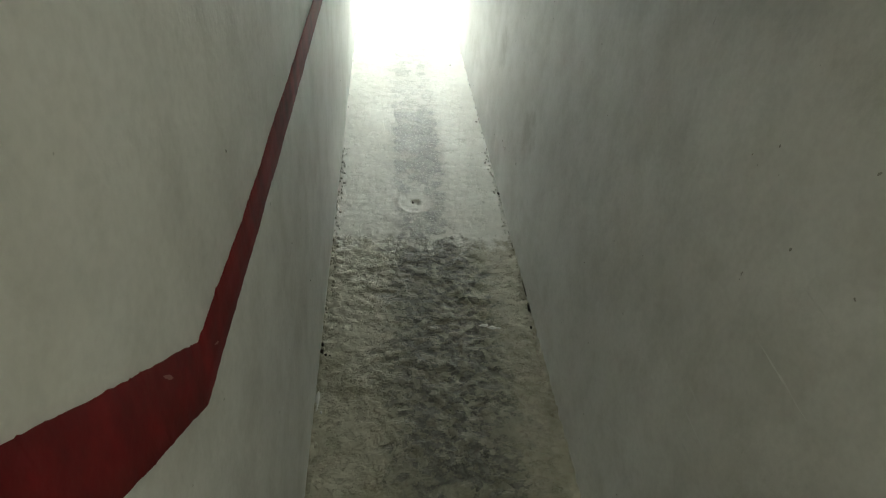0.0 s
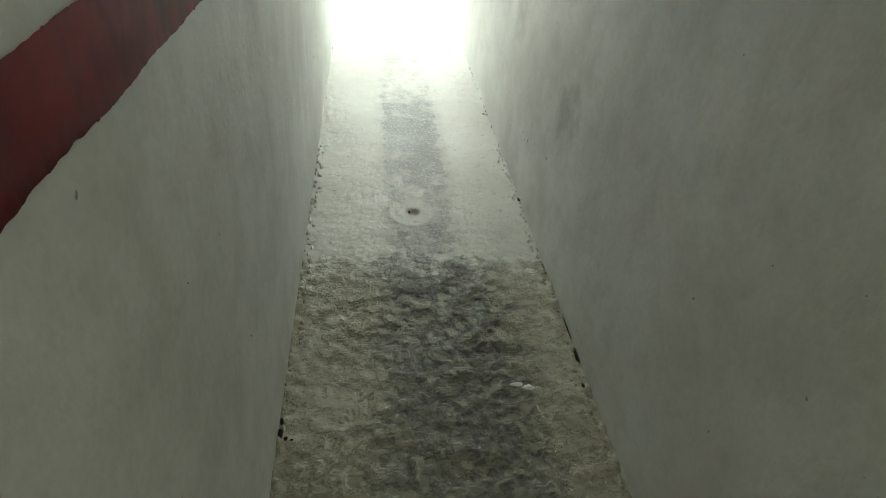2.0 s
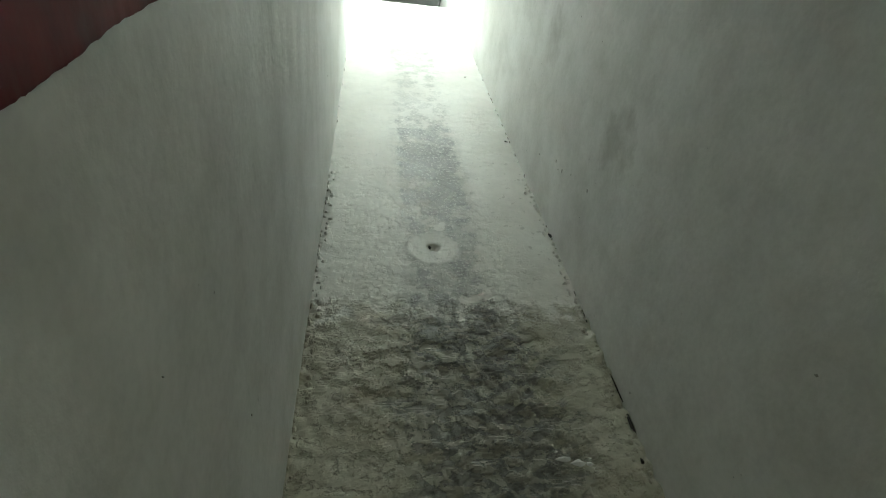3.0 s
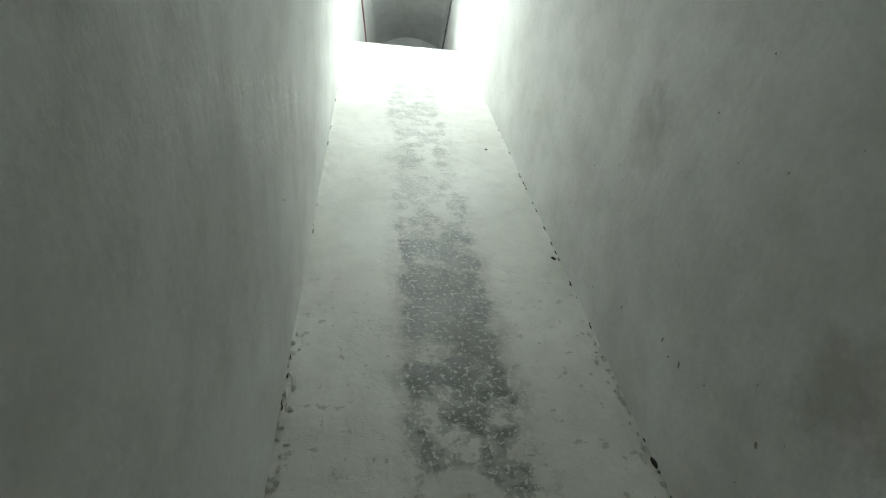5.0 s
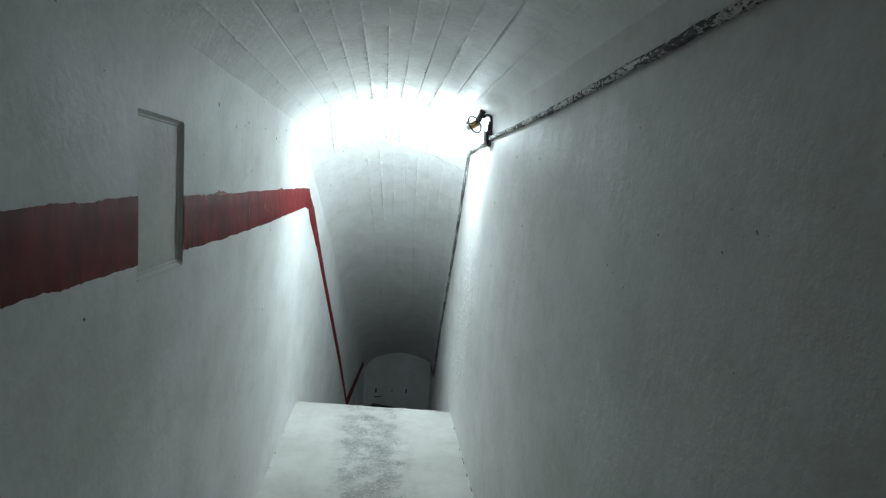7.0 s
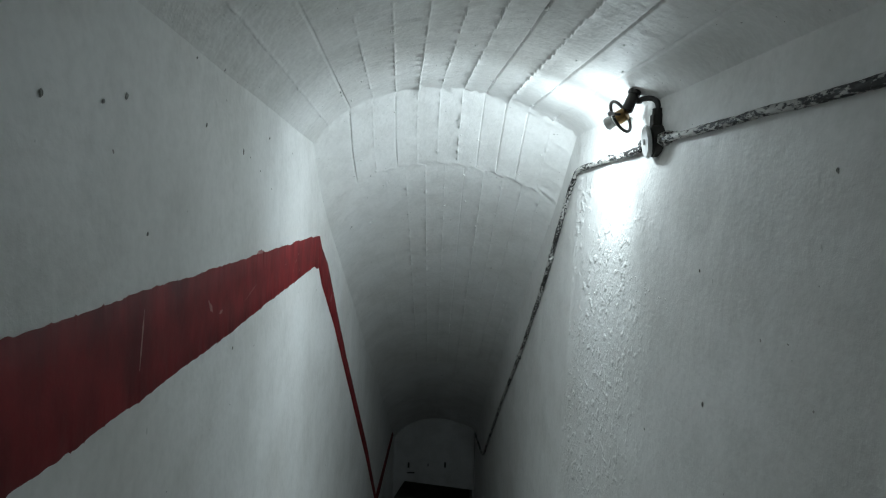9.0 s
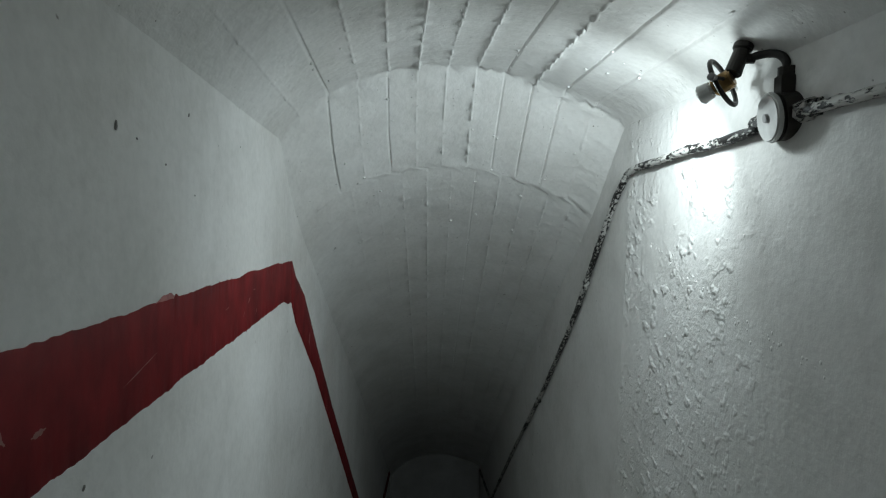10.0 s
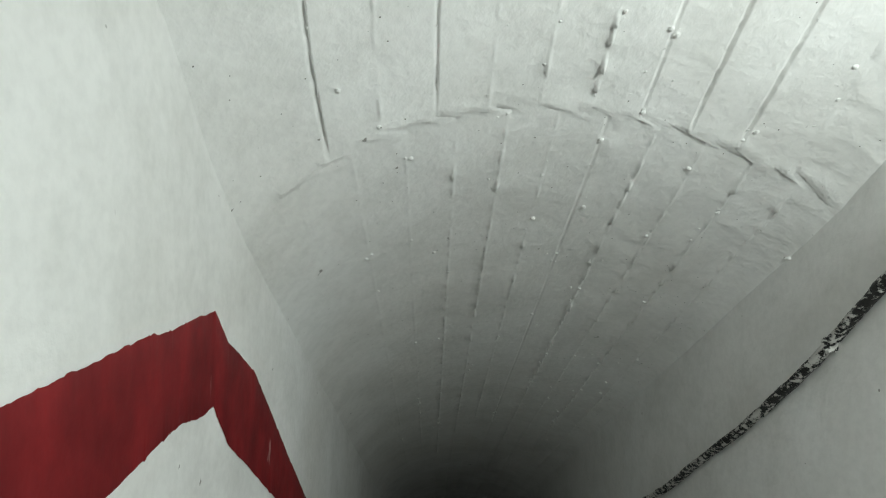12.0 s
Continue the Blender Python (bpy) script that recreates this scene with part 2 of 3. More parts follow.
def peeling():
    """Black iron under flaking white paint."""
    m, nt, p = material("flaking_white_paint_on_iron")
    v = coords(nt)
    f = noise_tex(nt, coords(nt, (1, 0.35, 0.8)), 125, 5, 0.65)
    side = noise_tex(nt, v, 7, 2)
    mask = ramp(nt, maths(nt, "ADD", maths(nt, "MULTIPLY", f, 0.8), maths(nt, "MULTIPLY", side, 0.32)), [(0.545, grey(0)), (0.585, grey(1))])
    nt.links.new(mix(nt, mask, (0.014, 0.013, 0.012), (0.6, 0.59, 0.56)), p.inputs["Base Color"])
    p.inputs["Roughness"].default_value = 0.55
    relief(nt, p, [(mask, 0.002), (f, 0.003)])
    return m


def plain(name, col, rough, metal=0.0, grain=40):
    m, nt, p = material(name)
    f = noise_tex(nt, coords(nt), grain, 4)
    nt.links.new(ramp(nt, f, [(0.3, tuple(c * 0.65 for c in col)), (0.7, col)]), p.inputs["Base Color"])
    p.inputs["Roughness"].default_value, p.inputs["Metallic"].default_value = rough, metal
    relief(nt, p, [(f, 0.001)])
    return m


WALL_W = whitewash("whitewashed_plaster")
WALL_E = whitewash("whitewashed_lumpy_plaster", lumps=(5.85, 6.46), blots=(((0.54, 1.65, 0.64), 0.16, (0.30, 0.28, 0.23)), ((0.54, 2.6, 0.75), 0.14, (0.36, 0.34, 0.30))))
VAULT = whitewash("whitewashed_board_marked_concrete", stains=0.10, pits=True)
FLOOR = floor_paint()
RED = red_paint()
PEEL = peeling()
NICHE = whitewash("yellowed_niche_plaster", base=0.78, tint=(1.0, 0.975, 0.89), stains=0.25)
IRON = plain("blackened_iron", (0.05, 0.045, 0.04), 0.5, 0.6)
RUBBER = plain("black_rubber", (0.03, 0.028, 0.026), 0.6)
STEEL = plain("bright_steel", (0.5, 0.5, 0.5), 0.3, 1.0)
BRASS = plain("tarnished_brass", (0.35, 0.22, 0.09), 0.35, 0.9)
LID = plain("chipped_white_enamel", (0.75, 0.75, 0.73), 0.4, 0.0, 18)
DARK = plain("dark_olive_concrete", (0.20, 0.205, 0.17), 0.7, 0.0, 9)
CHIP_GREY = plain("grey_bruised_plaster", (0.48, 0.47, 0.44), 0.9)
# black for dirt, and painted in place of the shade inside gaps and holes
GAP_DIRT = plain("black_gaps_and_dirt", (0.03, 0.027, 0.022), 0.9)
PLASTER = plain("fresh_white_plaster", (0.95, 0.95, 0.93), 0.8, 0.0, 6)
RUBBED = plain("rubbed_pink_paint", (0.42, 0.20, 0.18), 0.7)
SMEAR = plain("thin_red_smear", (0.48, 0.20, 0.19), 0.7, 0.0, 60)
# whitewash with a greyer base, which puts the end wall's shadow into its colour
SHADE_WASH = whitewash("whitewash_greyed_for_shade", base=0.58, stains=0.25)


# ---- builders ----
def mesh_object(name, verts, faces, mat, parent=None, smooth=True, label=""):
    me = bpy.data.meshes.new(name)
    me.from_pydata([tuple(v) for v in verts], [], faces)
    me.materials.append(mat)
    me.update()
    if smooth:
        me.polygons.foreach_set("use_smooth", [True] * len(me.polygons))
    ob = new(name, me)
    ob.parent = parent
    if label:
        tagged(ob, label)
    return ob


def part(name, bm, mat, parent, label="", smooth=False):
    me = bpy.data.meshes.new(name)
    bm.to_mesh(me)
    bm.free()
    me.materials.append(mat)
    if smooth:
        me.polygons.foreach_set("use_smooth", [True] * len(me.polygons))
    ob = new(name, me)
    ob.parent = parent
    if label:
        tagged(ob, label)
    return ob


def lattice(us, vs, at):
    """Grid of points at(u, v) and its quads."""
    verts = [at(u, w) for u in us for w in vs]
    n = len(vs)
    faces = [(i * n + j, (i + 1) * n + j, (i + 1) * n + j + 1, i * n + j + 1) for i in range(len(us) - 1) for j in range(n - 1)]
    return verts, faces


def steps_between(a, b, step):
    n = max(1, round((b - a) / step))
    return [a + (b - a) * i / n for i in range(n + 1)]


def box_into(bm, lo, hi, bevel=0.0):
    r = bmesh.ops.create_cube(bm, size=1.0)
    for w in r["verts"]:
        w.co = Vector([(a + b) / 2 + (b - a) * c for a, b, c in zip(lo, hi, w.co)])
    if bevel:
        es = list({e for w in r["verts"] for e in w.link_edges})
        bmesh.ops.bevel(bm, geom=es, offset=bevel, segments=2, affect="EDGES")


def tube(points, radius, sides=10, wobble=0.0):
    """Verts and faces of a pipe along points."""
    verts, faces = [], []
    pts = [Vector(q) for q in points]
    for i, q in enumerate(pts):
        d = (pts[min(i + 1, len(pts) - 1)] - pts[max(i - 1, 0)]).normalized()
        a = d.cross(Vector((0, 0, 1))) if abs(d.z) < 0.95 else d.cross(Vector((1, 0, 0)))
        a.normalize()
        b = d.cross(a)
        for k in range(sides):
            t = 2 * math.pi * k / sides
            r = radius + wobble * noise.noise(q * 60 + Vector((k * 1.7, 0, 0)))
            verts.append(q + a * math.cos(t) * r + b * math.sin(t) * r)
    for i in range(len(pts) - 1):
        for k in range(sides):
            n = (k + 1) % sides
            faces.append((i * sides + k, i * sides + n, (i + 1) * sides + n, (i + 1) * sides + k))
    faces.append(tuple(range(sides))[::-1])
    faces.append(tuple(range((len(pts) - 1) * sides, len(pts) * sides)))
    return verts, faces


def cylinder(bm, a, b, r0, r1=None, sides=20, bevel=0.0):
    a, b = Vector(a), Vector(b)
    turn = (b - a).to_track_quat("Z", "Y").to_matrix().to_4x4()
    r = bmesh.ops.create_cone(bm, cap_ends=True, segments=sides, radius1=r0, radius2=r1 if r1 is not None else r0, depth=(b - a).length,
                              matrix=Matrix.Translation((a + b) / 2) @ turn)
    if bevel:
        es = [e for e in {e for w in r["verts"] for e in w.link_edges} if any(len(f.verts) > 4 for f in e.link_faces)]
        bmesh.ops.bevel(bm, geom=es, offset=bevel, segments=2, affect="EDGES")


# ---- structure ----
NY0, NY1, NZ0, NZ1, NDEEP = 3.925, 4.212, 1.262, 1.645, 0.013


def wall_with_niche():
    ys = steps_between(BACK_Y, NY0, 0.5) + steps_between(NY0, NY1, 0.15)[1:] + steps_between(NY1, WBEND, 0.3)[1:] + steps_between(WBEND, END_Y + 0.3, 0.5)[1:]
    zs = steps_between(LOW_Z - 0.2, NZ0, 0.7) + [NZ1] + steps_between(NZ1, 6.0, 0.7)[1:]
    verts, faces = lattice(ys, zs, lambda y, z: (west(y), y, z))
    n = len(zs)
    hole = {(i, j) for i in range(len(ys) - 1) for j in range(n - 1) if NY0 - 0.001 <= ys[i] < NY1 - 0.001 and NZ0 - 0.001 <= zs[j] < NZ1 - 0.001}
    faces = [f for k, f in enumerate(faces) if (k // (n - 1), k % (n - 1)) not in hole]
    b = len(verts)
    back, ofaces = lattice(ys, zs, lambda y, z: (west(y) - 0.35, y, z))
    verts += back
    faces += [tuple(q + b for q in f) for f in ofaces]
    for i in (0, len(ys) - 1):
        for j in range(n - 1):
            faces.append((i * n + j, i * n + j + 1, b + i * n + j + 1, b + i * n + j))
    for j in (0, n - 1):
        for i in range(len(ys) - 1):
            faces.append((i * n + j, (i + 1) * n + j, b + (i + 1) * n + j, b + i * n + j))
    ob = mesh_object("wall_west", verts, faces, WALL_W, smooth=False)
    tagged(ob, "whitewashed plaster tunnel wall with scuffs and a niche", "wall", kind="structure")
    # niche lining with softly worn rim
    bm = bmesh.new()
    x0, x1 = HALF_L, HALF_L - NDEEP
    rim = [bm.verts.new((x0, y, z)) for y, z in ((NY0, NZ0), (NY1, NZ0), (NY1, NZ1), (NY0, NZ1))]
    inn = [bm.verts.new((x1, y, z)) for y, z in ((NY0 + 0.008, NZ0 + 0.012), (NY1 - 0.012, NZ0 + 0.012), (NY1 - 0.012, NZ1 - 0.01), (NY0 + 0.008, NZ1 - 0.01))]
    for k in range(4):
        bm.faces.new((rim[k], rim[(k + 1) % 4], inn[(k + 1) % 4], inn[k]))
    bm.faces.new(inn)
    bmesh.ops.bevel(bm, geom=[e for e in bm.edges if not e.is_boundary], offset=0.004, segments=3, affect="EDGES")
    part("niche", bm, NICHE, ob, "yellowed recess cut into the wall")


def wall_east():
    ys = steps_between(BACK_Y, BEND, 0.5) + steps_between(BEND, END_Y + 0.3, 0.5)[1:]
    zs = steps_between(LOW_Z - 0.2, 0.0, 0.7) + steps_between(0.0, 2.2, 0.55)[1:] + steps_between(2.2, 6.0, 0.7)[1:]
    verts, faces = lattice(ys, zs, lambda y, z: (east(y, z), y, z))
    b, n = len(verts), len(zs)
    back, ofaces = lattice(ys, zs, lambda y, z: (east(y) + 0.45, y, z))
    verts += back
    faces += [tuple(q + b for q in f) for f in ofaces]
    for i in (0, len(ys) - 1):
        for j in range(n - 1):
            faces.append((i * n + j, i * n + j + 1, b + i * n + j + 1, b + i * n + j))
    ob = mesh_object("wall_east", verts, faces, WALL_E, smooth=False)
    tagged(ob, "whitewashed tunnel wall with coarse lumpy plaster near the lamp", "wall", kind="structure")


def ceiling():
    boards = 12
    # per stretch and joint: depth of the groove (below 0) or of the bead of grout (above 0)
    style = [(0.0, 0.3, -0.3, 0.35, 0.4, 0.7, 0.5, 0.6, -0.6, 0.8, -0.8, -0.4, 0.0),
             (0.0, 0.0, -0.9, 0.25, -0.5, 0.35, 0.3, 0.95, -0.3, -0.8, -0.75, 0.3, 0.5),
             (0.0, 0.0, 0.1, 0.1, 0.4, 0.5, 0.3, -0.2, 0.75, 0.35, 0.8, 0.5, 0.3)]
    shift = [-0.026, -0.030, 0.004]
    us = []
    for k in range(boards):
        us += [k + f for f in (0.0, 0.016, 0.032, 0.05, 0.07, 0.3, 0.5, 0.7, 0.93, 0.95, 0.968, 0.984)]
    us.append(boards)
    us = [u / boards for u in us]
    ys = steps_between(BACK_Y, 4.0, 0.12) + steps_between(4.0, 5.2, 0.02)[1:] + steps_between(5.2, 6.53, 0.011)[1:] + steps_between(6.53, 6.87, 0.009)[1:] + steps_between(6.87, 8.6, 0.010)[1:] + steps_between(8.6, END_Y + 0.05, 0.06)[1:]

    def at(y, u):
        part_no = 0 if y < 6.531 else 1 if y < 6.871 else 2
        xw, xe = west(y) - 0.012, east(y, max(crown(y) - 0.25, 0)) + 0.014
        u2 = u + shift[part_no] * min(1.0, 8 * u, 8 * (1 - u))
        x = xw + (xe - xw) * u2
        s = 2 * u2 - 1
        z = crown(y) - sag(s)
        k = u * boards
        near = round(k)
        d = abs(k - near) / boards * 1.1
        st = style[part_no][min(max(near, 0), boards)]
        wob = noise.noise(Vector((near * 7.3, y * 3.0, part_no * 9.1)))
        fine = noise.noise(Vector((near * 3.1, y * 62.0, 2.0)))
        q = Vector((x, y, 3.0))
        z += 0.004 * noise.noise(q * 3.2) + 0.0012 * noise.noise(q * 28)
        if 0 < near < boards:
            depth = st * (1.0 + 0.9 * wob) * (1.0 - math.exp(-((y - 6.531) / 0.022) ** 2) - math.exp(-((y - 6.871) / 0.022) ** 2))
            if depth < 0:
                z += 0.013 * min(1.0, -depth) * (0.8 + 0.7 * fine) * math.exp(-(d / 0.0030) ** 4)
            else:
                z -= 0.015 * min(1.0, depth) * max(0.0, 0.35 + 2.4 * fine) * math.exp(-(d / 0.0040) ** 2)
        lump = noise.noise(q * 14 + Vector((0, 0, 8))) - 0.52
        if lump > 0:
            z -= 0.03 * lump * (0.5 + noise.noise(q * 60))
        # coarse daubs of plaster beside the walls
        daub = math.exp(-((u - 0.06) / 0.035) ** 2 - ((y - 7.0) / 0.13) ** 2) + math.exp(-((u - 0.95) / 0.05) ** 2 - ((y - 6.72) / 0.18) ** 2) + 0.6 * math.exp(-((u - 0.05) / 0.03) ** 2 - ((y - 6.3) / 0.2) ** 2) + 0.9 * math.exp(-((u - 0.93) / 0.03) ** 2 - ((y - 6.98) / 0.10) ** 2)
        if daub > 0.05:
            z -= daub * (0.007 * abs(noise.noise(q * 75)) + 0.009 * max(0.0, noise.noise(q * 38)))
        # smeared joints across, where the boards of one stretch end
        for y0, amount in ((6.53, 0.010), (6.87, 0.005)):
            e = y - y0 - 0.012 * noise.noise(Vector((x * 6, y0, 0)))
            z -= amount * (0.5 + noise.noise(Vector((x * 14, y * 14, 4.0))) + 1.5 * noise.noise(Vector((x * 46, y * 46, 1.0)))) * math.exp(-(e / 0.024) ** 2)
        return (x, y, z)

    verts, faces = lattice(ys, us, at)
    b, n = len(verts), len(us)
    cys, cus = list(range(0, len(ys), 6)) + [len(ys) - 1], (0, n // 2, n - 1)
    top, tfaces = lattice([ys[i] for i in cys], [us[j] for j in cus], lambda y, u: (west(y) - 0.3 + (east(y) - west(y) + 0.6) * u, y, crown(y) + 0.3))
    verts += top
    faces += [tuple(q + b for q in f) for f in tfaces]
    ob = mesh_object("ceiling", verts, faces, VAULT)
    tagged(ob, "whitewashed concrete barrel vault with board marks and joint beads", "ceiling", kind="structure")


def edge_y(x):
    return 6.425 - 0.128 * x


def floor():
    us = [i / 160 for i in range(161)]
    ys = steps_between(FOOT, 1.8, 0.006) + steps_between(1.8, 6.0, 0.025)[1:]
    vs = [(y - FOOT) / (6.0 - FOOT) for y in ys]

    def at(w, u):
        x = HALF_L + (HALF_R - HALF_L) * u
        y = FOOT + (edge_y(x) - FOOT) * w
        rough = 1.0 if y < 1.4 else max(0.07, 1 - (y - 1.4) * 5)
        q = Vector((x, y, 0))
        side = max(0.0, (abs(x) - 0.43) / 0.1)
        h = noise.noise(Vector((x * 9, y * 13, 0))) + 0.6 * noise.noise(q * 27 + Vector((3, 1, 0)))
        cut = h * 3.2
        shelf = math.floor(cut) + min(1.0, max(0.0, (cut - math.floor(cut) - 0.88) / 0.12))
        z = rough * (0.0042 * shelf + 0.0012 * noise.noise(q * 52)) * (0.35 + 0.65 * min(1.0, max(0.0, 0.5 + 2.0 * noise.noise(q * 3.1 + Vector((0, 0, 5))))))
        z += 0.016 * side * side * noise.noise(q * 23) * (0.3 + rough)
        if y < 1.44 + 0.09 * noise.noise(Vector((x * 7, 2.0, 0))):
            z += 0.004
        if y > edge_y(x) - 0.02:
            z -= 0.006 + 0.006 * noise.noise(q * 9)
        d = (q - Vector((-0.031, 1.88, 0))).length
        z += -0.016 * math.exp(-(d / 0.024) ** 4) + 0.0015 * math.exp(-((d - 0.115) / 0.012) ** 2)
        return (x, y, z)

    verts, faces = lattice(vs, us, at)
    n = len(us)
    last = (len(vs) - 1) * n
    b = len(verts)
    verts += [(verts[last + j][0], verts[last + j][1] + 0.004, -0.17) for j in range(n)]
    faces += [(last + j, b + j, b + j + 1, last + j + 1) for j in range(n - 1)]
    b = len(verts)
    verts += [(-0.525, FOOT, -0.17), (0.53, FOOT, -0.17), (0.53, edge_y(0.53), -0.17), (-0.525, edge_y(-0.525), -0.17)]
    faces.append((b + 3, b + 2, b + 1, b))
    ob = mesh_object("floor", verts, faces, FLOOR)
    ob.data.polygons.foreach_set("use_smooth", [q.center.y > 1.55 for q in ob.data.polygons])
    tagged(ob, "white floor paint worn to grey concrete down the middle", "floor", kind="structure")


def steps(name, label, spots, mat):
    """spots: (y0, y1, top, bottom) of each step."""
    ob = new(name)
    tagged(ob, label, "stairs", kind="structure")
    for y0, y1, top, bottom in spots:
        bm = bmesh.new()
        box_into(bm, (west(y0) - 0.01, y0, bottom), (east(y0) + 0.01, y1, top), 0.012)
        part("step", bm, mat, ob)


wall_with_niche()
wall_east()
ceiling()
floor()
steps("stairs_up", "whitewashed concrete steps climbing behind the corridor", [(FOOT - 0.215 * (i + 1), FOOT - 0.215 * i - 0.002, 0.19 * (i + 1), 0.19 * i - 0.2) for i in range(12)], FLOOR)
# unseen below the edge; pale floor paint chosen to bounce light into the flight
steps("stairs_down", "hidden steps in pale floor paint going down beyond the edge", [(6.50 + 0.24 * i, 6.74 + 0.24 * i + 0.01, -0.18 * (i + 1), -0.18 * (i + 1) - 0.2) for i in range(15)], FLOOR)


def slab(name, lo, hi, mat, label, category):
    bm = bmesh.new()
    box_into(bm, lo, hi)
    return tagged(part(name, bm, mat, None), label, category, kind="structure")


slab("landing_upper", (-0.6, BACK_Y - 0.1, 2.05), (0.6, FOOT - 2.58, 2.28), FLOOR, "small landing at the head of the steps", "landing")
slab("landing_lower", (-0.5, 10.1, LOW_Z - 0.2), (1.2, END_Y + 1.3, LOW_Z), DARK, "dark concrete landing below the steps", "landing")
slab("wall_back", (-0.9, BACK_Y - 0.3, 1.5), (0.9, BACK_Y, 6.2), WALL_W, "plain whitewashed wall closing the tunnel", "wall")


def end_wall():
    """Wall at the foot of the lower flight, over a low dark opening with a cut corner."""
    y0, y1 = END_Y, END_Y + 0.25
    xl, xr = west(y0) - 0.05, east(y0) + 0.05
    out = [(xl, LOW_Z), (xl, -0.6), (xr, -0.6), (xr, LOW_Z), (xr - 0.07, LOW_Z), (xr - 0.07, -2.0), (xl + 0.20, -1.87), (xl + 0.07, -2.08), (xl + 0.07, LOW_Z)]
    bm = bmesh.new()
    front = [bm.verts.new((x, y0, z)) for x, z in out]
    back = [bm.verts.new((x, y1, z)) for x, z in out]
    bm.faces.new(front)
    bm.faces.new(back[::-1])
    for k in range(len(out)):
        n = (k + 1) % len(out)
        bm.faces.new((front[k], back[k], back[n], front[n]))
    bmesh.ops.recalc_face_normals(bm, faces=bm.faces)
    ob = tagged(part("wall_end", bm, SHADE_WASH, None), "end wall greyed for shade over a low dark opening", "wall", kind="structure")
    # black blocks proud of the wall imitate the dark inside small holes
    for x, z, w, h in ((0.02, -1.66, 0.012, 0.035), (0.27, -1.66, 0.006, 0.02), (0.49, -1.66, 0.010, 0.035), (0.05, -1.76, 0.05, 0.006)):
        bm = bmesh.new()
        box_into(bm, (x - w, y0 - 0.012, z - h), (x + w, y0 + 0.01, z + h), 0.003)
        part("wall_slot", bm, GAP_DIRT, ob, "small black fixing hole")
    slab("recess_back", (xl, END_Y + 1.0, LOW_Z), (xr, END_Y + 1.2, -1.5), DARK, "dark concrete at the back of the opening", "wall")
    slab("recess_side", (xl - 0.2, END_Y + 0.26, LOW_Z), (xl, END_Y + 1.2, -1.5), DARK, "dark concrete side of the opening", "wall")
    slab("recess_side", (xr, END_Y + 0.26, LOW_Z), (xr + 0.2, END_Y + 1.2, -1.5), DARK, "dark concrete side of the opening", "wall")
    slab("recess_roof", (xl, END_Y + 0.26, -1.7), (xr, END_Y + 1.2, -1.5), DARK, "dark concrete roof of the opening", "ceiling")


end_wall()

# ---- red stripe ----
TOP = [(-3.4, 3.9), (-0.84, 1.708), (-0.50, 1.424), (-0.1, 1.402), (1.3, 1.39), (2.5, 1.412), (3.4, 1.437), (3.92, 1.452), (4.5, 1.450), (6.2, 1.466), (6.735, 1.463), (6.79, 1.40), (6.93, 1.315), (7.10, 1.13), (7.52, 0.70), (8.53, -0.25), (9.28, -1.04), (11.3, -1.12)]
LOW = [(-3.4, 3.72), (-0.77, 1.488), (-0.53, 1.305), (-0.3, 1.302), (0.3, 1.290), (1.6, 1.28), (2.05, 1.287), (2.5, 1.281), (3.2, 1.300), (5.0, 1.300), (6.2, 1.326), (6.6, 1.336), (6.68, 1.317), (6.73, 1.315), (6.79, 1.235), (7.10, 0.985), (7.52, 0.58), (8.53, -0.38), (9.31, -1.18), (11.3, -1.22)]


def stripe(y0, y1, name):
    ys = steps_between(y0, y1, 0.0035)

    def ragged(y, seed):
        q = Vector((y, seed, 0))
        return 0.005 * noise.noise(q * 9) + 0.0025 * noise.noise(q * 55) + 0.012 * max(0, noise.noise(q * 30 + Vector((5, 0, 0))) - 0.35) + 0.008 * max(0, noise.noise(q * 150) - 0.3)

    def at(y, u):
        lo, hi = follow(LOW, y) - ragged(y, 3.3), follow(TOP, y) + ragged(y, 7.7)
        return (west(y) + (0.0025 if 0 < u < 1 else 0.0008), y, lo + (hi - lo) * u)

    verts, faces = lattice(ys, (0.0, 0.02, 0.35, 0.65, 0.98, 1.0), at)
    ob = mesh_object(name, verts, faces, RED)
    tagged(ob, "hand-painted dark red guide stripe with ragged edges on the wall", "stripe", kind="structure")


stripe(-3.4, NY0, "stripe")
stripe(NY1, 11.24, "stripe")


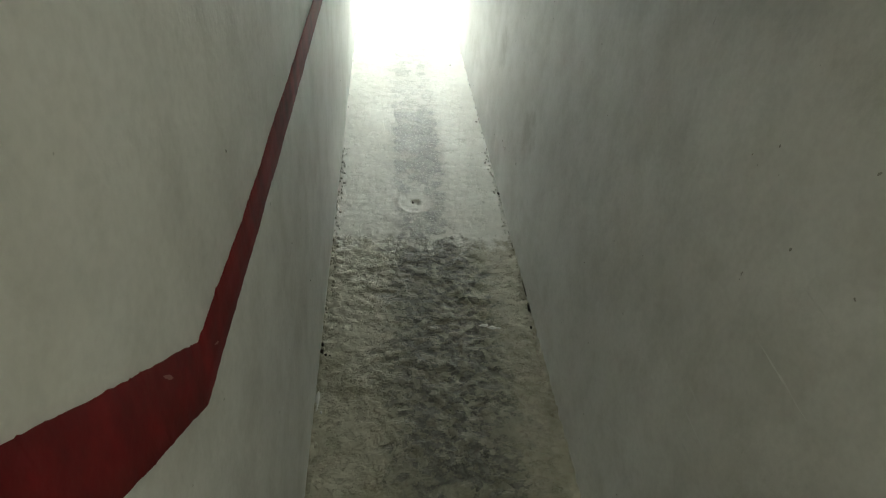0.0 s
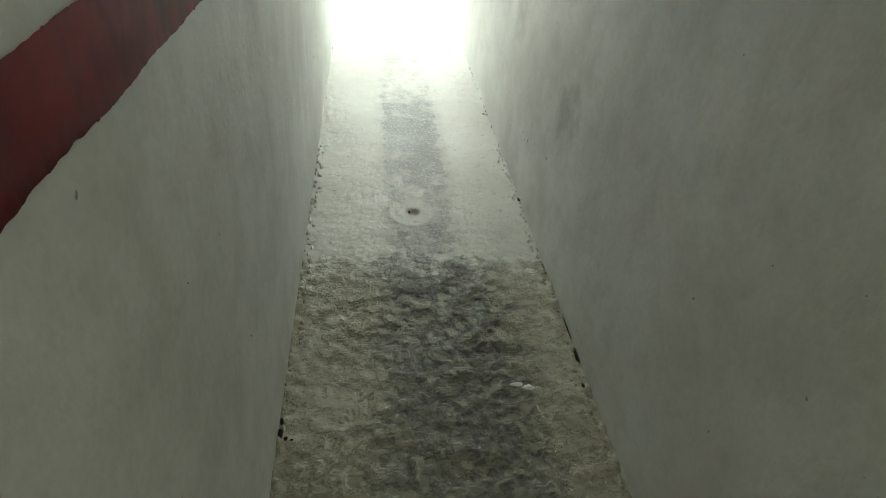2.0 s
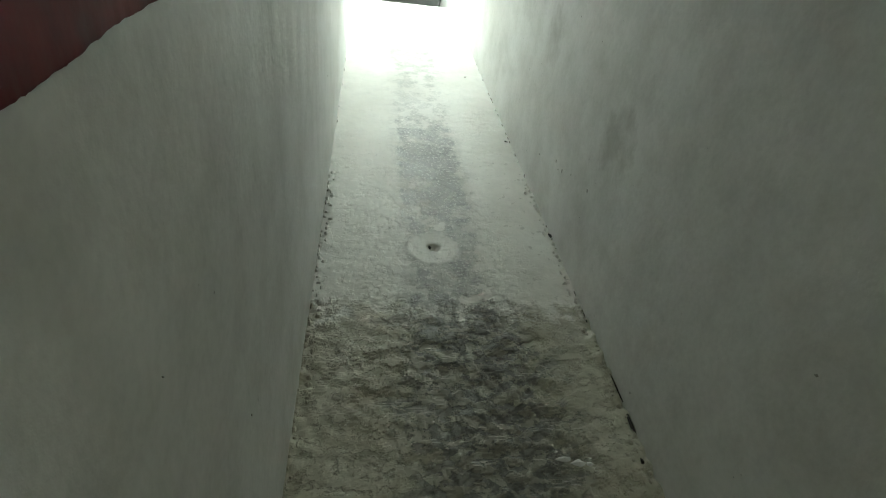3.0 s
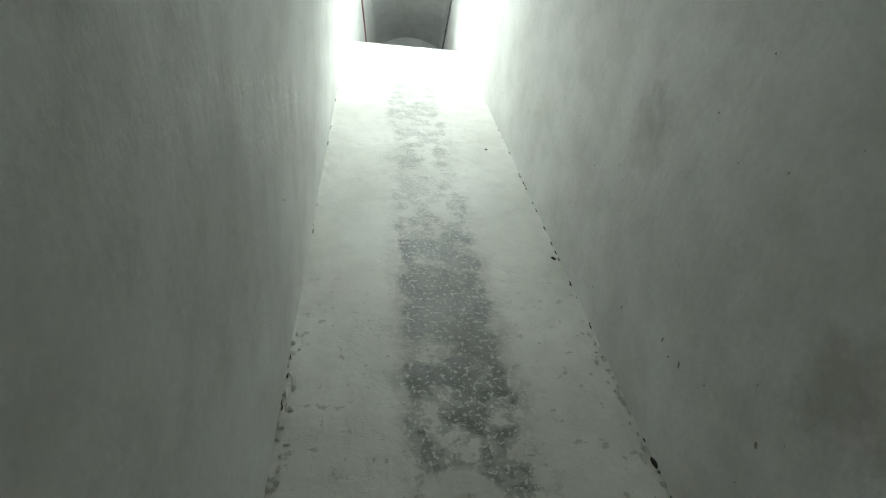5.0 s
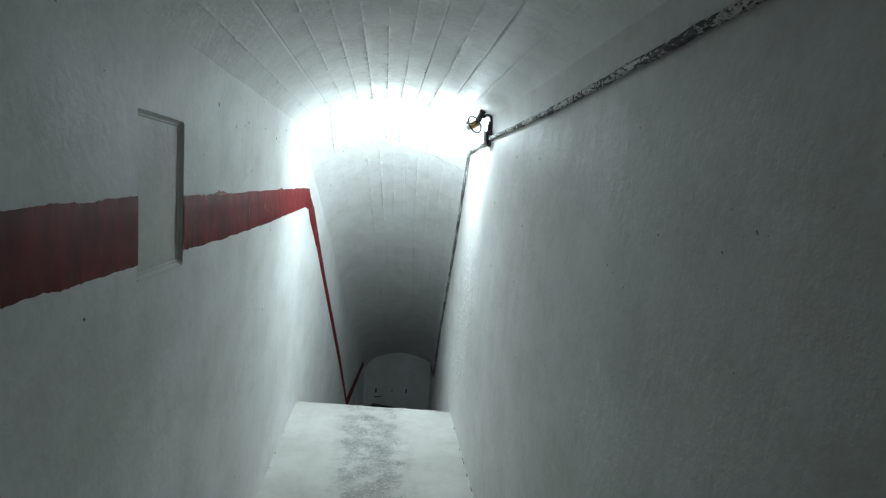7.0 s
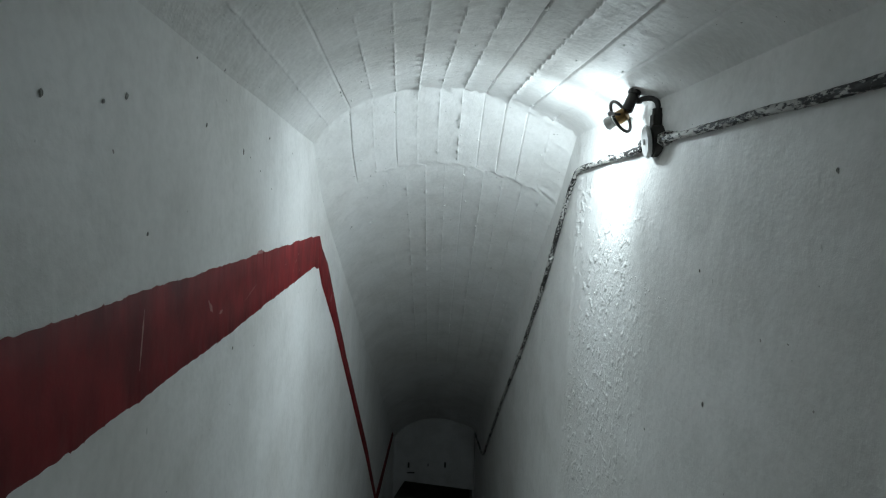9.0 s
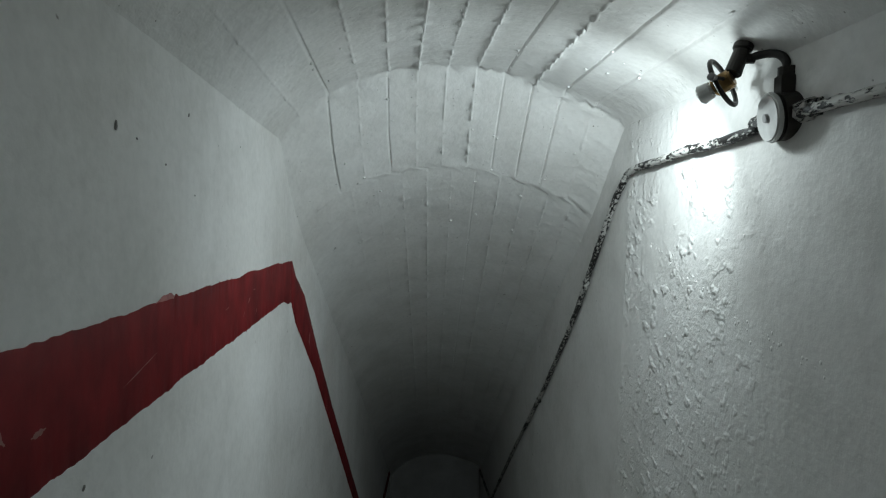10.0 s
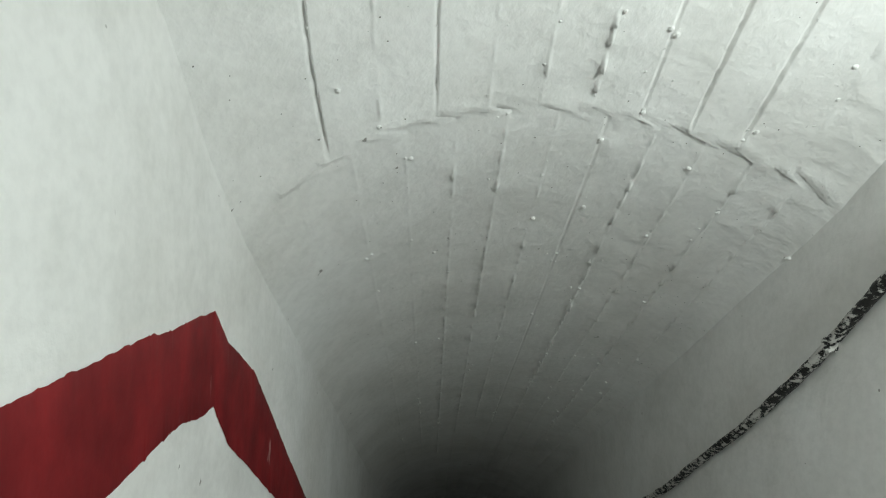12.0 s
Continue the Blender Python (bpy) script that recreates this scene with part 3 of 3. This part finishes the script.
def scuffs():
    """Pale scratches and rubbed spots on the stripe, and a smudge of red over its edge."""
    wall = bpy.data.objects["wall_west"]
    rng = random.Random(31)
    for (ya, za), (yb, zb), wide in (((4.964, 1.430), (4.947, 1.345), 0.0035), ((5.492, 1.361), (5.601, 1.386), 0.0012), ((5.235, 1.40), (5.262, 1.372), 0.006), ((5.30, 1.364), (5.325, 1.367), 0.004),
                                     ((6.135, 1.39), (6.160, 1.405), 0.002), ((6.19, 1.418), (6.21, 1.420), 0.002), ((6.215, 1.354), (6.225, 1.368), 0.002), ((6.71, 1.335), (6.712, 1.372), 0.0012),
                                     ((6.09, 1.36), (6.105, 1.375), 0.0015), ((5.95, 1.40), (5.975, 1.404), 0.0015), ((-0.62, 1.50), (-0.60, 1.47), 0.004), ((-0.45, 1.36), (-0.43, 1.345), 0.003)):
        n = 10
        verts = []
        for i in range(n + 1):
            t = i / n
            w = wide * math.sin(math.pi * min(max(t, 0.06), 0.94)) * rng.uniform(0.45, 1.2)
            y, z = ya + (yb - ya) * t, za + (zb - za) * t
            d = Vector((0, zb - za, yb - ya)).normalized()
            verts += [(west(y) + 0.0034, y - d.y * w, z + d.z * w), (west(y) + 0.0034, y + d.y * w, z - d.z * w)]
        mesh_object("scuff", verts, [(2 * i, 2 * i + 2, 2 * i + 3, 2 * i + 1) for i in range(n)], RUBBED, wall, label="pale scuff in the red paint")
    for y0, y1 in ((4.47, 4.64), (5.60, 5.68)):
        ys = steps_between(y0, y1, 0.006)
        verts, faces = lattice(ys, (0.0, 1.0), lambda y, u: (west(y) + 0.0015, y, follow(TOP, y) - 0.004 + u * (0.004 + 0.014 * math.sin(math.pi * (y - y0) / (y1 - y0)) * (0.7 + 0.5 * noise.noise(Vector((y * 40, 0, 0)))))))
        mesh_object("smudge", verts, faces, SMEAR, wall, label="smeared thin red paint")


scuffs()


# ---- conduit, junction box and lamp ----
BOX = Vector((0.572, 5.735, 1.805))


def conduit(name, spots, radius, label, clips):
    pts = []
    for a, b in zip(spots, spots[1:]):
        a, b = Vector(a), Vector(b)
        n = max(2, int((b - a).length / 0.03))
        for i in range(n):
            q = a.lerp(b, i / n)
            pts.append(q + Vector((0, 0, 0.004 * noise.noise(q * 5) + 0.002 * noise.noise(q * 21))))
    pts.append(Vector(spots[-1]))
    v, f = tube(pts, radius, 10, 0.003)
    ob = new(name)
    tagged(ob, label, "conduit", "conduits")
    mesh_object("pipe", v, f, PEEL, ob)
    for q in clips:
        q = Vector(q)
        bm = bmesh.new()
        box_into(bm, (q.x - radius * 1.2, q.y - 0.009, q.z - radius * 1.25), (east(q.y, q.z) + 0.004, q.y + 0.009, q.z + radius * 1.25), 0.004)
        part("clip", bm, PEEL, ob)
    return ob


def low_run(y):
    z = follow([(6.44, 1.765), (6.54, 1.70), (6.64, 1.605), (6.755, 1.495), (6.914, 1.322), (7.155, 1.105), (7.6, 0.74), (9.86, -0.92)], y)
    return (east(y, z) - 0.012, y, z)


EP = east(0, 1.8) - 0.013
conduit("conduit", [(EP, 0.6, 1.832), (EP, 3.4, 1.828), (EP, 4.6, 1.798), (EP, 5.68, 1.80)], 0.0105,
        "iron conduit with flaking white paint along the wall top", [(EP, y, z) for y, z in ((2.2, 1.830), (3.4, 1.828))])
conduit("conduit", [(EP, 5.80, 1.79), (EP, 6.1, 1.785), (EP, 6.38, 1.775)] + [low_run(y) for y in (6.44, 6.49, 6.54, 6.64, 6.75, 6.9, 7.13, 7.56, 8.4, 9.2, 9.84)] + [(east(10.0) - 0.014, 10.0, -0.98), (east(11.2) - 0.014, 11.2, -1.22)], 0.011,
        "flaking white conduit bending down beside the lower flight", [low_run(y) for y in (6.86, 7.7, 8.6)])


def junction_box():
    ob = new("junction_box")
    ob.location = BOX
    tagged(ob, "round iron junction box with chipped white enamel lid", "junction box")
    face = Vector((-0.965, 0.20, -0.12)).normalized()
    bm = bmesh.new()
    cylinder(bm, -face * 0.036, face * 0.022, 0.046, 0.046, 28, 0.006)
    part("body", bm, IRON, ob, "blackened iron body")
    bm = bmesh.new()
    cylinder(bm, face * 0.023, face * 0.034, 0.049, 0.046, 32, 0.003)
    lid = part("lid", bm, LID, ob, "chipped white enamel lid")
    bm = bmesh.new()
    cylinder(bm, face * 0.034, face * 0.039, 0.009, 0.008, 12)
    part("screw", bm, STEEL, lid)
    for d in ((0, 1, 0), (0, -1, 0), (0.0, 0.0, 1)):
        d = Vector(d)
        bm = bmesh.new()
        cylinder(bm, d * 0.035, d * 0.075, 0.021, 0.021, 6, 0.002)
        cylinder(bm, d * 0.068, d * 0.092, 0.016, 0.016, 12)
        part("gland", bm, PEEL if d.z < 0.5 else IRON, ob, "hexagonal cable gland")
    return ob


junction_box()


def wall_lamp():
    ob = new("ceiling_lamp")
    base = Vector((0.498, 5.81, 1.888))
    ob.location = base
    tagged(ob, "small blackened iron lamp holder with a bare bulb", "lamp", "ceiling lamps")
    aim = Vector((-0.52, 0.62, -0.35)).normalized()
    # cable from the box
    start, end = BOX + Vector((0, 0, 0.085)), base + Vector((0.045, -0.006, 0.045))
    pts = []
    for i in range(17):
        t = i / 16
        q = start.lerp(end, t) + Vector((0.012, -0.012, 0.016)) * math.sin(math.pi * t) ** 0.8
        pts.append(q - base)
    v, f = tube(pts, 0.008, 10)
    mesh_object("cable", v, f, RUBBER, ob, label="black rubber cable")
    bm = bmesh.new()
    top, low = Vector((0.030, 0.0, 0.062)), Vector((0.010, -0.002, 0.012))
    cylinder(bm, top + (top - low) * 0.25, top, 0.019, 0.019, 18, 0.002)
    cylinder(bm, top, low, 0.015, 0.017, 16, 0.002)
    cylinder(bm, top.lerp(low, 0.35) - Vector((0.0, 0.0, 0)), top.lerp(low, 0.35) + Vector((0.03, -0.006, 0.0)), 0.011, 0.010, 10, 0.001)
    part("mount", bm, IRON, ob)
    bm = bmesh.new()
    cylinder(bm, -aim * 0.012, aim * 0.026, 0.019, 0.021, 20, 0.003)
    part("socket", bm, BRASS, ob, "tarnished brass bulb socket")
    # guard ring with two lugs
    u = aim.cross(Vector((0, 0, 1))).normalized()
    w = aim.cross(u)
    ring = [aim * 0.008 + u * 0.05 * math.cos(2 * math.pi * k / 36) + w * 0.05 * math.sin(2 * math.pi * k / 36) for k in range(37)]
    v, f = tube(ring, 0.0048, 8)
    ring_ob = mesh_object("guard_ring", v, f, IRON, ob, label="blackened guard ring")
    for s in (-1, 1):
        bm = bmesh.new()
        cylinder(bm, u * s * 0.048 + aim * 0.008, u * s * 0.066 + aim * 0.008, 0.008, 0.008, 8, 0.002)
        part("lug", bm, STEEL, ring_ob)
        bm = bmesh.new()
        cylinder(bm, u * s * 0.02, u * s * 0.049 + aim * 0.006, 0.004, 0.004, 8)
        part("spoke", bm, IRON, ring_ob)
    bm = bmesh.new()
    cylinder(bm, aim * 0.028, aim * 0.058, 0.017, 0.021, 20, 0.004)
    part("bulb", bm, LID, ob, "frosted bulb neck")
    return ob


wall_lamp()


# unseen copy of the holder, added to go with the second lamp
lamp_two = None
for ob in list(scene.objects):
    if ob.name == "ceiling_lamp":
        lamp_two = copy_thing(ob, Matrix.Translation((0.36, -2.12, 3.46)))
tagged(lamp_two, "unseen copy of the iron lamp holder over upper steps")


# ---- dark gaps and dirt in the joints, flakes and scratches ----
def chips():
    """Black slivers for the shade in gaps and holes, and dirt, beside the walls."""
    rng = random.Random(11)
    bm = bmesh.new()
    spots = [(-0.518, 0.657, 0.020, 0.012), (-0.500, 0.640, 0.008, 0.007), (-0.48, 0.635, 0.005, 0.005), (-0.517, 0.70, 0.016, 0.007), (0.520, 0.94, 0.05, 0.008), (0.524, 1.08, 0.07, 0.004), (0.505, 0.80, 0.012, 0.006),
             (0.522, 1.985, 0.02, 0.009), (0.50, 2.99, 0.012, 0.012), (0.391, 4.112, 0.012, 0.010), (-0.05, 1.865, 0.016, 0.006)]
    for side in (-1, 1):
        y = 1.4
        while y < 5.9:
            y += rng.expovariate(8)
            spots.append((side * (0.5215 if side < 0 else 0.524) - side * rng.random() * 0.004, y, rng.uniform(0.004, 0.022), rng.uniform(0.0015, 0.0035)))
    for x, y, long, wide in spots:
        n = 7
        ring = []
        for k in range(n):
            t = 2 * math.pi * k / n
            r = rng.uniform(0.65, 1.2)
            ring.append(bm.verts.new((x + wide * r * math.cos(t), y + long * r * math.sin(t), 0.008)))
        top = bm.verts.new((x, y, 0.0135))
        for k in range(n):
            bm.faces.new((ring[k], ring[(k + 1) % n], top))
    ob = part("joint_dirt", bm, GAP_DIRT, None)
    tagged(ob, "black slivers for shaded gaps and dirt in the floor joint", "dirt", kind="stuff")


chips()


def flakes():
    rng = random.Random(5)
    bm = bmesh.new()
    for x, y, a, b in ((-0.515, 0.40, 0.012, 0.035), (-0.512, 0.355, 0.009, 0.028), (-0.495, 0.33, 0.008, 0.012), (0.27, 0.815, 0.03, 0.010), (0.31, 0.80, 0.026, 0.012), (0.34, 0.795, 0.012, 0.009)):
        n = 8
        ring = [bm.verts.new((x + a * rng.uniform(0.6, 1.2) * math.cos(2 * math.pi * k / n), y + b * rng.uniform(0.6, 1.2) * math.sin(2 * math.pi * k / n), 0.010)) for k in range(n)]
        top = bm.verts.new((x, y, 0.017))
        for k in range(n):
            bm.faces.new((ring[k], ring[(k + 1) % n], top))
    tagged(part("plaster_flakes", bm, PLASTER, None), "loose white plaster flakes lying on the floor", "plaster", kind="stuff")


flakes()


def scratches():
    wall = bpy.data.objects["wall_east"]
    rng = random.Random(3)
    for a, b in (((-0.34, 1.393), (-0.458, 1.387)), ((-0.324, 1.216), (-0.528, 1.21)), ((-0.14, 0.861), (-0.489, 0.869)), ((-0.27, 0.783), (-0.375, 0.793)), ((-0.488, 1.489), (-0.544, 1.457)), ((-0.2, 0.93), (-0.33, 0.925))):
        n = 14
        verts = []
        for i in range(n + 1):
            t = i / n
            y, z = a[0] + (b[0] - a[0]) * t, a[1] + (b[1] - a[1]) * t + 0.004 * noise.noise(Vector((t * 3, a[0] * 9, 0)))
            w = 0.0032 * math.sin(math.pi * min(max(t, 0.04), 0.96)) * rng.uniform(0.5, 1.2)
            verts += [(east(y, z - w) - 0.001, y, z - w), (east(y, z + w) - 0.001, y, z + w)]
        mesh_object("scratch", verts, [(2 * i, 2 * i + 2, 2 * i + 3, 2 * i + 1) for i in range(n)], PLASTER, wall, label="pale scratch in the whitewash")


scratches()


# ---- small marks on the walls ----
WEST_DENTS = ((5.48, 1.707, 0.006), (4.52, 1.735, 0.005), (4.74, 1.688, 0.006), (4.86, 1.703, 0.003), (4.92, 1.721, 0.004), (5.18, 1.84, 0.003), (5.23, 1.73, 0.004), (5.54, 1.70, 0.002), (4.98, 1.537, 0.0025), (4.98, 0.974, 0.005), (5.27, 0.907, 0.004),
              (5.64, 1.675, 0.0021), (5.74, 1.772, 0.0025), (5.77, 1.634, 0.0017), (6.07, 1.764, 0.002), (5.40, 1.269, 0.003), (-0.19, 1.568, 0.0035), (0.29, 0.964, 0.0024), (0.57, 0.544, 0.004), (2.54, 0.502, 0.005), (3.70, 1.23, 0.003))
EAST_DENTS = ((5.45, 1.457, 0.004), (5.39, 1.148, 0.005), (5.68, 0.976, 0.005), (4.83, 1.386, 0.004), (5.04, 1.669, 0.004), (4.87, 1.155, 0.004), (4.66, 1.643, 0.003), (3.01, 1.448, 0.0036), (3.40, 1.474, 0.003), (3.48, 1.435, 0.003),
              (2.17, 0.299, 0.006), (2.12, 0.282, 0.006), (2.07, 0.301, 0.007), (1.96, 0.341, 0.005), (2.42, 0.209, 0.006), (1.76, 0.377, 0.007), (2.20, 1.072, 0.004), (2.31, 0.903, 0.004), (-0.04, 1.508, 0.003), (-0.34, 1.649, 0.005), (-0.27, 1.425, 0.004))


def dents(wall_name, surface, inward, spots):
    """Chips knocked out of the plaster, taller than wide, with a raised lip."""
    wall = bpy.data.objects[wall_name]
    rng = random.Random(21)
    for y, z, r in spots:
        bm = bmesh.new()
        n = 9
        wide, tall, lean = rng.uniform(0.5, 0.9), rng.uniform(0.8, 1.5), rng.uniform(-0.5, 0.5)
        rings = []
        for scale, lift in ((1.0, 0.0006), (0.8, 0.0020), (0.45, 0.0010)):
            ring = []
            for k in range(n):
                a = 2 * math.pi * k / n
                q = r * scale * rng.uniform(0.75, 1.15)
                dz = q * tall * math.sin(a)
                dy = q * wide * math.cos(a) + lean * dz
                ring.append(bm.verts.new((surface(y + dy, z + dz) + inward * lift, y + dy, z + dz)))
            rings.append(ring)
        for a, b in zip(rings, rings[1:]):
            for k in range(n):
                bm.faces.new((a[k], a[(k + 1) % n], b[(k + 1) % n], b[k]))
        bm.faces.new(rings[-1])
        part("dent", bm, CHIP_GREY, wall, "dark chip in the plaster")


dents("wall_west", lambda y, z: west(y), 1, WEST_DENTS)
dents("wall_east", east, -1, EAST_DENTS)


def ridges():
    """Trowel ridges and stuck blobs in the lumpy plaster beside the lamp."""
    rng = random.Random(13)
    places = []
    for spots in (((6.229, 1.525), (6.046, 1.465), (5.895, 1.408), (5.741, 1.371), (5.582, 1.347)), ((6.21, 0.957), (6.0, 0.93), (5.84, 0.915))):
        for (ya, za), (yb, zb) in zip(spots, spots[1:]):
            for _ in range(22):
                t = rng.random()
                places.append((ya + (yb - ya) * t + rng.gauss(0, 0.008), za + (zb - za) * t + rng.gauss(0, 0.008), rng.uniform(0.0015, 0.0045)))
    for _ in range(700):
        y, z = 6.44 - abs(rng.gauss(0, 0.27)), rng.uniform(0.55, 1.72)
        if y > 5.2 and noise.noise(Vector((y * 4, z * 4, 2.0))) > -0.08:
            places.append((y, z, 0.0014 + 0.0034 * rng.random() ** 2.5))
    bm = bmesh.new()
    for y, z, r in places:
        got = bmesh.ops.create_icosphere(bm, subdivisions=1, radius=r)
        long, tall = rng.uniform(0.8, 1.6), rng.uniform(0.9, 2.0)
        for w in got["verts"]:
            w.co = Vector((east(y, z) + 0.001 + w.co.x * 0.5, y + w.co.y * long, z + w.co.z * tall))
    tagged(part("plaster_lumps", bm, WALL_E, None, smooth=True), "small lumps of plaster stuck on the whitewashed wall", "plaster", kind="stuff")


ridges()


def drips():
    """Beads of grout that oozed through the joints of the boards."""
    rng = random.Random(23)
    bm = bmesh.new()
    for _ in range(720):
        k = rng.choice((2, 3, 4, 4, 5, 6, 7, 8, 8, 8, 9, 10, 10, 10, 11, 11))
        y = 5.4 + 3.4 * rng.random() ** 0.8
        u = k / 12 + (-0.026 if y < 6.53 else -0.030 if y < 6.87 else 0.004) + rng.gauss(0, 0.0035 if rng.random() < 0.7 else 0.02)
        if noise.noise(Vector((k * 5.1, y * 2.6, 0.0))) < -0.1:
            continue
        xw, xe = west(y) - 0.012, east(y, max(crown(y) - 0.25, 0)) + 0.014
        s = 2 * u - 1
        x, z = xw + (xe - xw) * u, crown(y) - sag(s)
        r = 0.0016 + 0.005 * rng.random() ** 3
        got = bmesh.ops.create_icosphere(bm, subdivisions=1, radius=r)
        long = rng.uniform(0.9, 2.4)
        for w in got["verts"]:
            w.co = Vector((x + w.co.x, y + w.co.y * long, z - 0.001 + w.co.z * 0.8))
    tagged(part("grout_beads", bm, VAULT, None, smooth=True), "small whitewashed beads of grout along the vault joints", "grout", kind="stuff")


drips()


def mortar():
    """Crumbly mortar lumps squeezed out along the foot of both walls."""
    rng = random.Random(17)
    bm = bmesh.new()
    for side in (-1, 1):
        y = 0.15
        while y < 2.5:
            y += rng.uniform(0.012, 0.05)
            w, l, h = rng.uniform(0.005, 0.016), rng.uniform(0.006, 0.024), rng.uniform(0.006, 0.013)
            x = side * (0.523 - rng.random() ** 2 * 0.035)
            n = 7
            low = [bm.verts.new((x + w * rng.uniform(0.7, 1.2) * math.cos(2 * math.pi * k / n), y + l * rng.uniform(0.7, 1.2) * math.sin(2 * math.pi * k / n), -0.004)) for k in range(n)]
            mid = [bm.verts.new((p.co.x * 0.35 + x * 0.65, p.co.y * 0.35 + y * 0.65, h * rng.uniform(0.8, 1.1))) for p in low]
            for k in range(n):
                bm.faces.new((low[k], low[(k + 1) % n], mid[(k + 1) % n], mid[k]))
            bm.faces.new(mid)
    tagged(part("mortar_lumps", bm, FLOOR, None), "crumbly mortar lumps along the foot of the walls", "mortar", kind="stuff")


mortar()
